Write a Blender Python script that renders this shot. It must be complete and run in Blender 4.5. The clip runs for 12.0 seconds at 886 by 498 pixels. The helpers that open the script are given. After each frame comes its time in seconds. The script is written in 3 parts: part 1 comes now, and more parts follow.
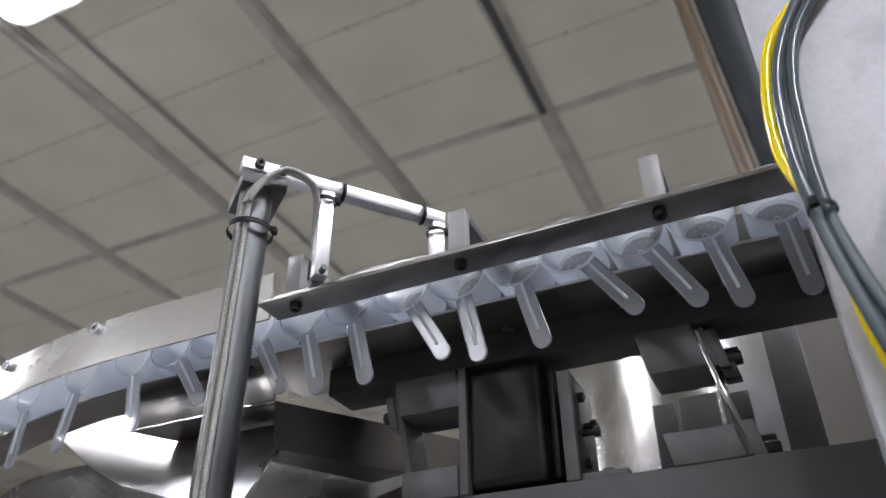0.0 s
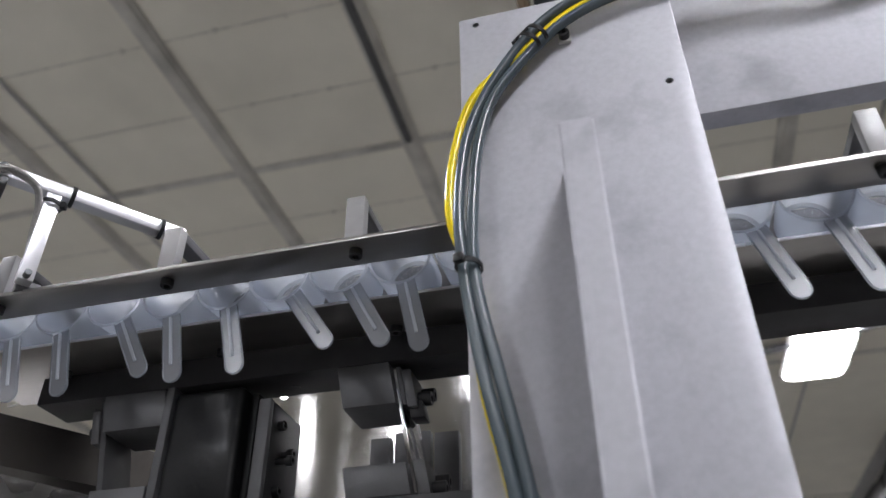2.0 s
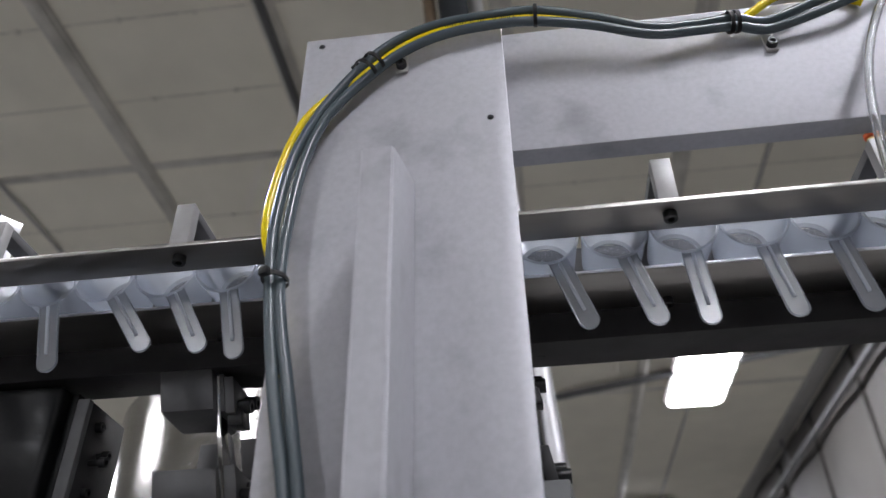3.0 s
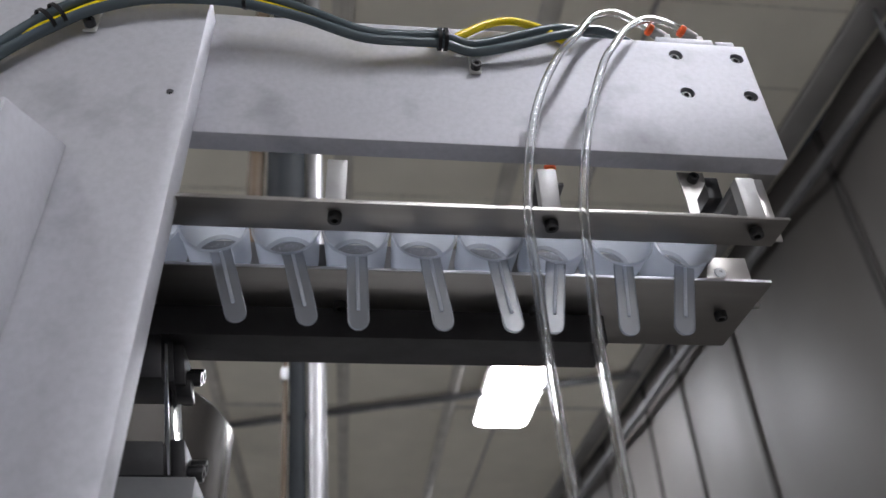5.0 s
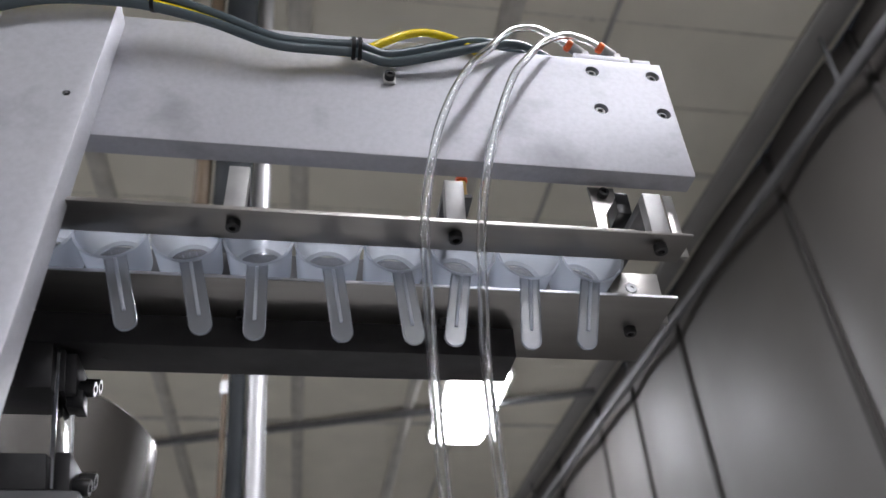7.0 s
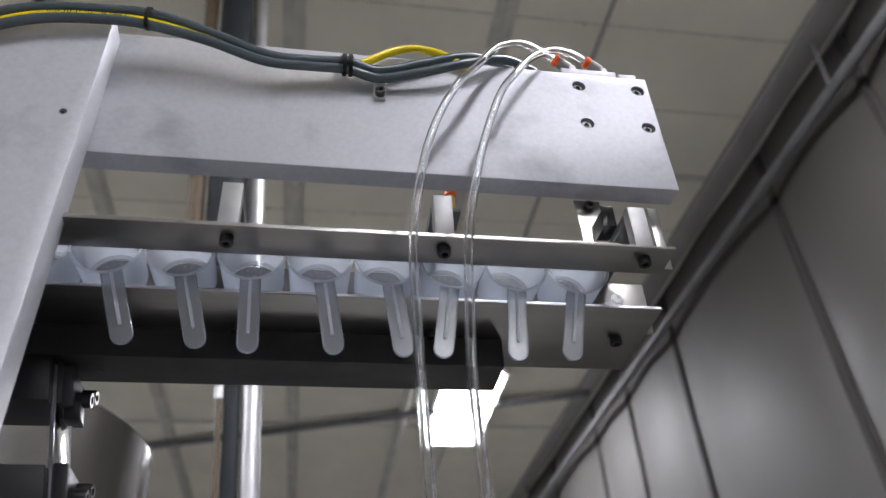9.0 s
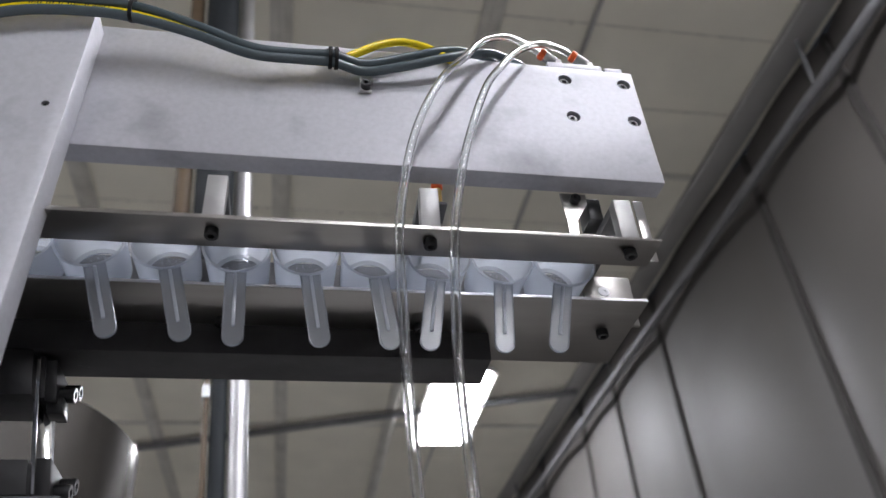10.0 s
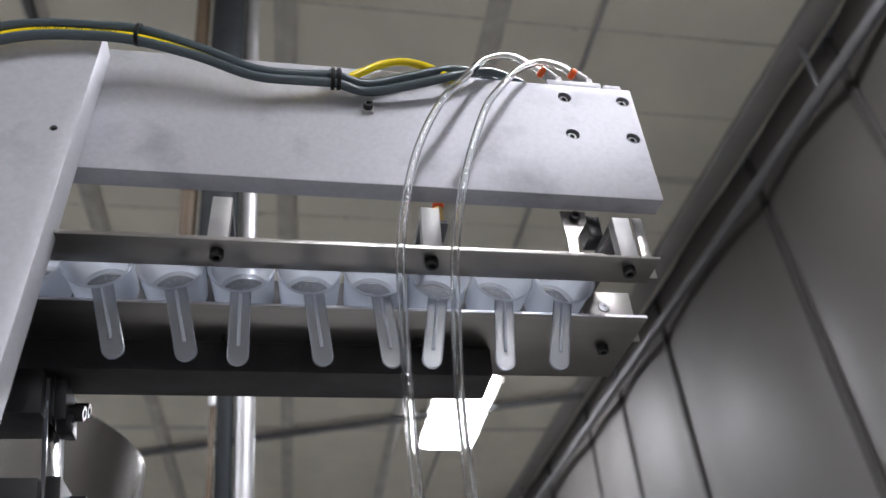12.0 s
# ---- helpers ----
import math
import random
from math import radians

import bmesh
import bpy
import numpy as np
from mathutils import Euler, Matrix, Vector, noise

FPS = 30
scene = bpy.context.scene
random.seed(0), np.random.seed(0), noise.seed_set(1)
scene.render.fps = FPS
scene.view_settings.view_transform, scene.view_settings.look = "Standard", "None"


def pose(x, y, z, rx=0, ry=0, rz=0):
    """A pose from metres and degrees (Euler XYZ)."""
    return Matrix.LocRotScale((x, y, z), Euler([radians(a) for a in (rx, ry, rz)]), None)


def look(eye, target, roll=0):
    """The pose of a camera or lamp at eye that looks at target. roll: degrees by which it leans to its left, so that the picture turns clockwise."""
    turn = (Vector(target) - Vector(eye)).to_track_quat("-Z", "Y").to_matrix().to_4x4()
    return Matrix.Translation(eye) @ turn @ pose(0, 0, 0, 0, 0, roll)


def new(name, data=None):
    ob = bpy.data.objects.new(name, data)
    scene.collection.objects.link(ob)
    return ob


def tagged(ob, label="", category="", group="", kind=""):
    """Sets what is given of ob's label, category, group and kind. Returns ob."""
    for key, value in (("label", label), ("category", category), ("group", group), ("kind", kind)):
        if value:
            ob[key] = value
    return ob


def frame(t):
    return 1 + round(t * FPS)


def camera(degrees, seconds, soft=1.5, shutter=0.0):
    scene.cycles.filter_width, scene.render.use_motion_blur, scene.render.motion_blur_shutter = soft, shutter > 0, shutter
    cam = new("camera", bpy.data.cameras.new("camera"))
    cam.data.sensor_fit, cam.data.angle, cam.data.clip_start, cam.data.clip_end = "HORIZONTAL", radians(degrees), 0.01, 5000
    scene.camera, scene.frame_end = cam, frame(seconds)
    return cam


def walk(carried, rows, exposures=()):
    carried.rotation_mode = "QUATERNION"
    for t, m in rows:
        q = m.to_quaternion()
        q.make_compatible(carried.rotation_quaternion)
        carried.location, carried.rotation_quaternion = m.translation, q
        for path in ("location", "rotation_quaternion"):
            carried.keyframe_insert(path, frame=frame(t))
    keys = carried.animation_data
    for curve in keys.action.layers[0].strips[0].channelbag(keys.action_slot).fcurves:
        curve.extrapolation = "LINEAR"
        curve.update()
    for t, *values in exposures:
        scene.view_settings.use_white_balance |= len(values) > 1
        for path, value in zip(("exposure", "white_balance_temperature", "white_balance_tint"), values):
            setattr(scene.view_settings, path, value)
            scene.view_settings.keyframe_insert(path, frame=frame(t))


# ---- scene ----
cam = camera(59.1, 12.0)
cam.data.dof.use_dof, cam.data.dof.focus_distance, cam.data.dof.aperture_fstop = True, 0.64, 6.5
PATH = [
    (0, (-0.307, -0.468, 1.478), (-1.009, 1.049, 2.577), -0.6),
    (0.5, (-0.282, -0.467, 1.48), (-0.894, 1.083, 2.586), -1.0),
    (1, (-0.246, -0.453, 1.48), (-0.798, 1.109, 2.6), -0.7),
    (1.5, (-0.208, -0.44, 1.479), (-0.705, 1.132, 2.612), -0.1),
    (2, (-0.179, -0.437, 1.477), (-0.584, 1.154, 2.619), -0.5),
    (2.5, (-0.141, -0.436, 1.469), (-0.453, 1.162, 2.63), -0.6),
    (3, (-0.109, -0.445, 1.466), (-0.293, 1.169, 2.632), -1.2),
    (3.5, (-0.063, -0.45, 1.468), (-0.141, 1.175, 2.631), -1.5),
    (5.5, (0.032, -0.419, 1.462), (0.301, 1.172, 2.643), -2.7),
    (6, (0.044, -0.418, 1.463), (0.341, 1.165, 2.649), -2.9),
    (6.5, (0.059, -0.421, 1.463), (0.35, 1.156, 2.658), -3.0),
    (7, (0.063, -0.424, 1.462), (0.358, 1.145, 2.667), -3.4),
    (9, (0.065, -0.441, 1.461), (0.372, 1.125, 2.667), -3.8),
    (9.5, (0.064, -0.439, 1.459), (0.391, 1.125, 2.662), -4.4),
    (10, (0.067, -0.437, 1.457), (0.403, 1.124, 2.662), -4.6),
    (10.5, (0.069, -0.437, 1.455), (0.407, 1.119, 2.666), -4.7),
    (11, (0.073, -0.442, 1.459), (0.398, 1.119, 2.666), -4.4),
    (11.5, (0.069, -0.449, 1.462), (0.395, 1.115, 2.665), -4.6),
    (12, (0.068, -0.452, 1.461), (0.39, 1.107, 2.672), -4.6),
]
EXPOSURE = [(0, 0.25), (0.5, 0.28), (1.5, 0.18), (2.5, -0.08), (3.5, -0.20), (5.5, -0.10), (6.5, 0.0), (12, 0.05)]
walk(cam, [(t, look(eye, target, roll)) for t, eye, target, roll in PATH], EXPOSURE)

# ---- light ----
world = bpy.data.worlds.new("world")
scene.world = world
world.use_nodes = True
world.node_tree.nodes["Background"].inputs[0].default_value = (0.75, 0.82, 1.0, 1)
world.node_tree.nodes["Background"].inputs[1].default_value = 0.02
LAMP_POWER = 47.0


# ---- materials ----
def material(name, color, rough=0.5, metal=0.0, spread=0.12, scale=40.0, bump=0.0, bump_scale=300.0,
             rough_spread=0.1, stretch=(1, 1, 1), specular=0.5, stain=0.0, stain_scale=9.0):
    m = bpy.data.materials.new(name)
    m.use_nodes = True
    nt = m.node_tree
    b = nt.nodes["Principled BSDF"]
    b.inputs["Metallic"].default_value = metal
    b.inputs["Specular IOR Level"].default_value = specular
    co = nt.nodes.new("ShaderNodeTexCoord")
    mp = nt.nodes.new("ShaderNodeMapping")
    mp.inputs["Scale"].default_value = stretch
    geo = nt.nodes.new("ShaderNodeNewGeometry")
    nt.links.new(geo.outputs["Position"], mp.inputs["Vector"])
    n1 = nt.nodes.new("ShaderNodeTexNoise")
    n1.inputs["Scale"].default_value = scale
    n1.inputs["Detail"].default_value = 6
    nt.links.new(mp.outputs[0], n1.inputs["Vector"])
    n2 = nt.nodes.new("ShaderNodeTexNoise")
    n2.inputs["Scale"].default_value = stain_scale
    n2.inputs["Detail"].default_value = 4
    nt.links.new(geo.outputs["Position"], n2.inputs["Vector"])
    ramp = nt.nodes.new("ShaderNodeMapRange")
    ramp.inputs["From Min"].default_value, ramp.inputs["From Max"].default_value = 0.3, 0.7
    ramp.inputs["To Min"].default_value, ramp.inputs["To Max"].default_value = 1 - spread, 1 + spread
    nt.links.new(n1.outputs["Fac"], ramp.inputs["Value"])
    st = nt.nodes.new("ShaderNodeMapRange")
    st.inputs["From Min"].default_value, st.inputs["From Max"].default_value = 0.56, 0.74
    st.inputs["To Min"].default_value, st.inputs["To Max"].default_value = 1.0, 1 - stain
    nt.links.new(n2.outputs["Fac"], st.inputs["Value"])
    mul = nt.nodes.new("ShaderNodeMath")
    mul.operation = "MULTIPLY"
    nt.links.new(ramp.outputs[0], mul.inputs[0])
    nt.links.new(st.outputs[0], mul.inputs[1])
    vm = nt.nodes.new("ShaderNodeVectorMath")
    vm.operation = "SCALE"
    vm.inputs[0].default_value = color
    nt.links.new(mul.outputs[0], vm.inputs["Scale"])
    nt.links.new(vm.outputs[0], b.inputs["Base Color"])
    rr = nt.nodes.new("ShaderNodeMapRange")
    rr.inputs["From Min"].default_value, rr.inputs["From Max"].default_value = 0.3, 0.7
    rr.inputs["To Min"].default_value = max(0.02, rough - rough_spread)
    rr.inputs["To Max"].default_value = min(1.0, rough + rough_spread)
    nt.links.new(n2.outputs["Fac"], rr.inputs["Value"])
    nt.links.new(rr.outputs[0], b.inputs["Roughness"])
    if bump:
        n3 = nt.nodes.new("ShaderNodeTexNoise")
        n3.inputs["Scale"].default_value = bump_scale
        n3.inputs["Detail"].default_value = 5
        nt.links.new(mp.outputs[0], n3.inputs["Vector"])
        bp = nt.nodes.new("ShaderNodeBump")
        bp.inputs["Strength"].default_value = bump
        bp.inputs["Distance"].default_value = 0.002
        nt.links.new(n3.outputs["Fac"], bp.inputs["Height"])
        nt.links.new(bp.outputs[0], b.inputs["Normal"])
    return m


def clear_material(name, color, rough, ior, transmission):
    m = bpy.data.materials.new(name)
    m.use_nodes = True
    b = m.node_tree.nodes["Principled BSDF"]
    b.inputs["Base Color"].default_value = (*color, 1)
    b.inputs["Roughness"].default_value = rough
    b.inputs["IOR"].default_value = ior
    b.inputs["Transmission Weight"].default_value = transmission
    return m


def glow(name, color, strength):
    m = bpy.data.materials.new(name)
    m.use_nodes = True
    nt = m.node_tree
    nt.nodes.remove(nt.nodes["Principled BSDF"])
    e = nt.nodes.new("ShaderNodeEmission")
    e.inputs[0].default_value = (*color, 1)
    e.inputs[1].default_value = strength
    nt.links.new(e.outputs[0], nt.nodes["Material Output"].inputs[0])
    return m


ALU = material("blasted_aluminium", (0.485, 0.485, 0.515), 0.58, 0.45, 0.05, 220, 0.12, 1300, 0.02, stain=0.30, stain_scale=15)
ALU_BRIGHT = material("bright_aluminium", (0.66, 0.66, 0.68), 0.36, 0.9, 0.05, 80, 0.05, 700)
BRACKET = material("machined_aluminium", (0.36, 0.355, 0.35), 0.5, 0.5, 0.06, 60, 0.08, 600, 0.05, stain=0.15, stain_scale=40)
STAINLESS = material("brushed_stainless", (0.70, 0.69, 0.67), 0.26, 1.0, 0.06, 60, 0.03, 160, 0.04, stretch=(1, 1, 10), stain=0.1)
POLISHED = material("polished_spring_steel", (0.80, 0.80, 0.80), 0.12, 1.0, 0.04, 60, 0.02, 160, 0.03)
SATIN = material("satin_stainless", (0.62, 0.61, 0.60), 0.3, 1.0, 0.05, 30, 0.03, 200, 0.04, stain=0.08)
SHEET = material("stainless_sheet", (0.36, 0.345, 0.325), 0.31, 1.0, 0.05, 30, 0.03, 200, 0.03, stretch=(0.3, 3, 3), stain=0.05)
BAR = material("blackened_steel", (0.034, 0.033, 0.034), 0.5, 0.2, 0.18, 50, 0.06, 300)
# plated grey with the shade around the drive mixed into its colour
BLOCK = material("shaded_grey_plated_steel", (0.120, 0.120, 0.122), 0.5, 0.3, 0.10, 50, 0.08, 400, stain=0.2)
BASE = material("grey_machine_paint", (0.080, 0.080, 0.083), 0.5, 0.0, 0.08, 40, 0.06, 350)
COIL = material("black_potting", (0.006, 0.006, 0.0065), 0.42, 0.0, 0.4, 45, 0.10, 160, 0.14, stain=-0.8, stain_scale=60, specular=0.35)
BLACK = material("black_oxide", (0.022, 0.022, 0.023), 0.35, 0.3, 0.2, 200)
PLASTIC_BLACK = material("black_nylon", (0.009, 0.009, 0.010), 0.5, 0.0, 0.2, 200, specular=0.25)
CLAMP = material("dark_anodised_clamp", (0.075, 0.075, 0.077), 0.45, 0.4, 0.1, 60)
POST = material("satin_steel_post", (0.12, 0.124, 0.128), 0.36, 0.9, 0.08, 30, 0.05, 200, stretch=(8, 8, 0.5))
HOSE_GREY = material("grey_hose", (0.080, 0.105, 0.118), 0.24, 0.0, 0.06, 30, 0.0, 100, 0.03)
HOSE_YELLOW = material("yellow_hose", (0.86, 0.66, 0.01), 0.18, 0.0, 0.05, 30, 0.0, 100, 0.03)
BRAID = material("braided_cable", (0.36, 0.35, 0.33), 0.45, 0.4, 0.35, 900, 0.6, 900)
ORANGE = material("orange_collar", (0.90, 0.13, 0.02), 0.35, 0.0, 0.05, 60)
BRASS = material("brass", (0.70, 0.48, 0.16), 0.3, 1.0, 0.08, 200)
WHITE_PLASTIC = material("white_nylon", (0.50, 0.50, 0.48), 0.4, 0.0, 0.05, 60)
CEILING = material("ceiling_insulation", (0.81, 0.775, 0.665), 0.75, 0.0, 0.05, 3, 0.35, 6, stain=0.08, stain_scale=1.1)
SEAM = material("ceiling_seam_tape", (0.55, 0.53, 0.475), 0.55, 0.0, 0.15, 8, 0.2, 20, stain=0.25, stain_scale=3)
CREASE = material("ceiling_crease", (0.60, 0.57, 0.49), 0.7, 0.0, 0.2, 30)
STEEL_WHITE = material("white_painted_steel", (0.42, 0.41, 0.39), 0.45, 0.0, 0.06, 5)
BEAM = material("painted_beam", (0.32, 0.31, 0.295), 0.5, 0.0, 0.08, 5, stain=0.15, stain_scale=2)
STEEL_DARK = material("dark_roof_steel", (0.10, 0.10, 0.10), 0.5, 0.2, 0.1, 6)
# wall grey lowered further, since too much lamp light reaches the wall
WALL = material("dimmed_wall_insulation", (0.086, 0.079, 0.073), 0.6, 0.0, 0.06, 2.5, 0.3, 5, stain=0.12, stain_scale=0.8)
WALL_SEAM = material("wall_seam_tape", (0.060, 0.056, 0.053), 0.8, 0.0, 0.1, 6, specular=0.2)
# same stainless sheet, colour lowered for the dark reflections on its undersides
SHADED_SHEET = material("stained_shaded_sheet_steel", (0.13, 0.12, 0.11), 0.38, 1.0, 0.1, 30, 0.03, 200, 0.05, stain=0.2)
DRUM = material("dull_stainless", (0.40, 0.39, 0.375), 0.17, 1.0, 0.06, 60, 0.03, 160, 0.04, stretch=(1, 1, 10), stain=0.1)
FLOOR = material("concrete_floor", (0.26, 0.255, 0.25), 0.4, 0.0, 0.12, 2, 0.1, 40, stain=0.2, stain_scale=1.0)
PIPE_DARK = material("dark_pipe", (0.022, 0.026, 0.030), 0.65, 0.0, 0.1, 10, specular=0.25)
PIPE_BRIGHT = material("galvanised_pipe", (0.50, 0.50, 0.51), 0.42, 0.9, 0.1, 14)
PIPE_GREY = material("dull_conduit", (0.16, 0.16, 0.165), 0.55, 0.2, 0.15, 12)
PIPE_BROWN = material("brown_column_paint", (0.12, 0.082, 0.048), 0.5, 0.0, 0.1, 10)


def frosted(name, sheer, white):
    """Thin milky plastic: part of the light goes straight on, the rest scatters to both sides."""
    m = bpy.data.materials.new(name)
    m.use_nodes = True
    nt = m.node_tree
    nt.nodes.remove(nt.nodes["Principled BSDF"])

    def lobe(kind, color, rough=None):
        n = nt.nodes.new(kind)
        n.inputs["Color"].default_value = (*color, 1)
        if rough is not None:
            n.inputs["Roughness"].default_value = rough
        return n

    def blend(fac, a, b):
        n = nt.nodes.new("ShaderNodeMixShader")
        n.inputs[0].default_value = fac
        nt.links.new(a.outputs[0], n.inputs[1])
        nt.links.new(b.outputs[0], n.inputs[2])
        return n

    milky = blend(0.66, lobe("ShaderNodeBsdfDiffuse", (0.64 * white, 0.66 * white, 0.70 * white)), lobe("ShaderNodeBsdfTranslucent", (0.86 * white, 0.91 * white, white)))
    body = blend(sheer, milky, lobe("ShaderNodeBsdfTransparent", (0.97, 0.98, 1.0)))
    sheen = blend(0.05, body, lobe("ShaderNodeBsdfGlossy", (1, 1, 1), 0.22))
    nt.links.new(sheen.outputs[0], nt.nodes["Material Output"].inputs[0])
    return m


SCOOP = frosted("frosted_polypropylene", 0.58, 0.74)
HANDLE_PP = frosted("thin_frosted_polypropylene", 0.56, 0.62)
RIDGE_GLINT_PP = frosted("highlit_frosted_polypropylene", 0.40, 0.95)
DIM_FLOOR_PP = frosted("dimmed_frosted_polypropylene", 0.76, 0.62)
CLEAR = clear_material("clear_tubing", (0.97, 0.98, 0.98), 0.03, 1.42, 1.0)
LAMP_GLOW = glow("lamp_diffuser", (0.96, 0.97, 1.05), LAMP_POWER)


# ---- builders ----
def thing(name, label, category, group="", kind="", at=(0, 0, 0)):
    ob = new(name)
    ob.location = at
    return tagged(ob, label, category, group, kind)


def finish(bm, name, mat, smooth=35):
    me = bpy.data.meshes.new(name)
    bmesh.ops.recalc_face_normals(bm, faces=bm.faces)
    bm.to_mesh(me)
    bm.free()
    me.materials.append(mat)
    if smooth:
        me.shade_smooth()
        me.set_sharp_from_angle(angle=radians(smooth))
    return me


def part(name, bm, mat, parent, label=""):
    me = finish(bm, name, mat) if isinstance(bm, bmesh.types.BMesh) else bm
    ob = new(name, me)
    ob.parent = parent
    if parent is not None:
        top = parent
        off = Vector(parent.location)
        while top.parent:
            top = top.parent
            off = off + Vector(top.location)
        ob.location = -off
    return tagged(ob, label)


def place(name, me, mat, parent, m, label=""):
    ob = new(name, me)
    ob.parent = parent
    off = Vector((0, 0, 0))
    top = parent
    while top:
        off = off + Vector(top.location)
        top = top.parent
    ob.matrix_basis = Matrix.Translation(-off) @ m
    return tagged(ob, label)


def box(x0, x1, y0, y1, z0, z1, bevel=0.0008, bm=None, segments=2):
    own = bmesh.new()
    bmesh.ops.create_cube(own, size=1)
    for v in own.verts:
        v.co = ((x0 + x1) / 2 + v.co.x * (x1 - x0), (y0 + y1) / 2 + v.co.y * (y1 - y0), (z0 + z1) / 2 + v.co.z * (z1 - z0))
    if bevel:
        bmesh.ops.bevel(own, geom=own.edges[:], offset=bevel, segments=segments, affect="EDGES", profile=0.5)
    return join(bm, own)


solid = box


def join(bm, own):
    if bm is None:
        return own
    me = bpy.data.meshes.new("tmp")
    own.to_mesh(me)
    own.free()
    bm.from_mesh(me)
    bpy.data.meshes.remove(me)
    return bm


def spun(profile, p0, p1, seg=32, bm=None):
    """A turned shape: profile of (radius, part of the way from p0 to p1)."""
    own = bmesh.new()
    p0, p1 = Vector(p0), Vector(p1)
    ax = p1 - p0
    q = ax.to_track_quat("Z", "Y").to_matrix()
    rings = []
    for r, u in profile:
        c = p0 + ax * u
        if r < 1e-7:
            rings.append([own.verts.new(c)])
        else:
            rings.append([own.verts.new(c + q @ Vector((r * math.cos(a), r * math.sin(a), 0)))
                          for a in [2 * math.pi * i / seg for i in range(seg)]])
    for a, b in zip(rings, rings[1:]):
        for i in range(seg):
            j = (i + 1) % seg
            if len(a) == 1 and len(b) == 1:
                continue
            if len(a) == 1:
                own.faces.new((a[0], b[i], b[j]))
            elif len(b) == 1:
                own.faces.new((a[i], a[j], b[0]))
            else:
                own.faces.new((a[i], a[j], b[j], b[i]))
    return join(bm, own)


def cyl(p0, p1, r, seg=32, bm=None, chamfer=0.0005):
    n = max((Vector(p1) - Vector(p0)).length, 1e-6)
    c = min(chamfer / n, 0.3)
    return spun([(0, 0), (r - chamfer, 0), (r, c), (r, 1 - c), (r - chamfer, 1), (0, 1)], p0, p1, seg, bm)


def smooth_path(points, n=10):
    pts = [Vector(p) for p in points]
    pts = [pts[0] * 2 - pts[1]] + pts + [pts[-1] * 2 - pts[-2]]
    out = []
    for i in range(1, len(pts) - 2):
        a, b, c, d = pts[i - 1:i + 3]
        for k in range(n):
            t = k / n
            out.append(0.5 * ((2 * b) + (c - a) * t + (2 * a - 5 * b + 4 * c - d) * t * t + (3 * b - a - 3 * c + d) * t ** 3))
    out.append(pts[-2])
    return out


def sweep(path, r, seg=14, inner=0.0, bm=None):
    own = bmesh.new()
    path = [Vector(p) for p in path]
    side = None
    rings, inners = [], []
    for i, p in enumerate(path):
        d = (path[min(i + 1, len(path) - 1)] - path[max(i - 1, 0)]).normalized()
        if side is None:
            side = d.orthogonal().normalized()
        side = (side - d * side.dot(d)).normalized()
        up = d.cross(side)
        ring = lambda rad: [own.verts.new(p + (side * math.cos(a) + up * math.sin(a)) * rad)
                            for a in [2 * math.pi * k / seg for k in range(seg)]]
        rings.append(ring(r))
        if inner:
            inners.append(ring(inner))
    for some in (rings, inners):
        for a, b in zip(some, some[1:]):
            for k in range(seg):
                j = (k + 1) % seg
                own.faces.new((a[k], a[j], b[j], b[k]))
    for e in (0, -1):
        if inner:
            for k in range(seg):
                j = (k + 1) % seg
                own.faces.new((rings[e][k], rings[e][j], inners[e][j], inners[e][k]))
        else:
            own.faces.new(rings[e])
    return join(bm, own)


def strip(path, z0, z1, thick, bm=None):
    """An upright sheet that follows a plan line of (x, y) points."""
    own = bmesh.new()
    rows = []
    for i, (x, y) in enumerate(path):
        xa, ya = path[max(i - 1, 0)]
        xb, yb = path[min(i + 1, len(path) - 1)]
        n = Vector((-(yb - ya), xb - xa)).normalized() * thick / 2
        rows.append([own.verts.new(c) for c in ((x + n.x, y + n.y, z0), (x - n.x, y - n.y, z0), (x - n.x, y - n.y, z1), (x + n.x, y + n.y, z1))])
    for a, b in zip(rows, rows[1:]):
        for k in range(4):
            j = (k + 1) % 4
            own.faces.new((a[k], a[j], b[j], b[k]))
    own.faces.new(rows[0])
    own.faces.new(rows[-1])
    return join(bm, own)


def prism(outline, z0, z1, bm=None, bevel=0.0):
    """A plate with a plan outline of (x, y) points."""
    own = bmesh.new()
    low = [own.verts.new((x, y, z0)) for x, y in outline]
    high = [own.verts.new((x, y, z1)) for x, y in outline]
    own.faces.new(low)
    own.faces.new(high)
    for i in range(len(low)):
        j = (i + 1) % len(low)
        own.faces.new((low[i], low[j], high[j], high[i]))
    if bevel:
        bmesh.ops.bevel(own, geom=own.edges[:], offset=bevel, segments=1, affect="EDGES")
    return join(bm, own)


def panel_with_holes(x0, x1, z0, z1, y0, y1, holes, bevel=0.0008):
    """An upright plate whose round holes (x, z, radius, depth) are sunk from its front at y0."""
    own = box(x0, x1, y0, y1, z0, z1, bevel)
    front = max((f for f in own.faces if f.normal.y < -0.9), key=lambda f: f.calc_area())
    edges = front.edges[:]
    bmesh.ops.delete(own, geom=[front], context="FACES_ONLY")
    loops = list(edges)
    for x, z, r, depth in holes:
        top = [own.verts.new((x + r * math.cos(a), y0, z + r * math.sin(a))) for a in [2 * math.pi * k / 24 for k in range(24)]]
        low = [own.verts.new((v.co.x, y0 + depth, v.co.z)) for v in top]
        for k in range(24):
            j = (k + 1) % 24
            own.faces.new((top[k], top[j], low[j], low[k]))
            loops.append(own.edges.get((top[k], top[j])))
        own.faces.new(low)
    bmesh.ops.triangle_fill(own, use_beauty=True, use_dissolve=False, edges=loops)
    return own


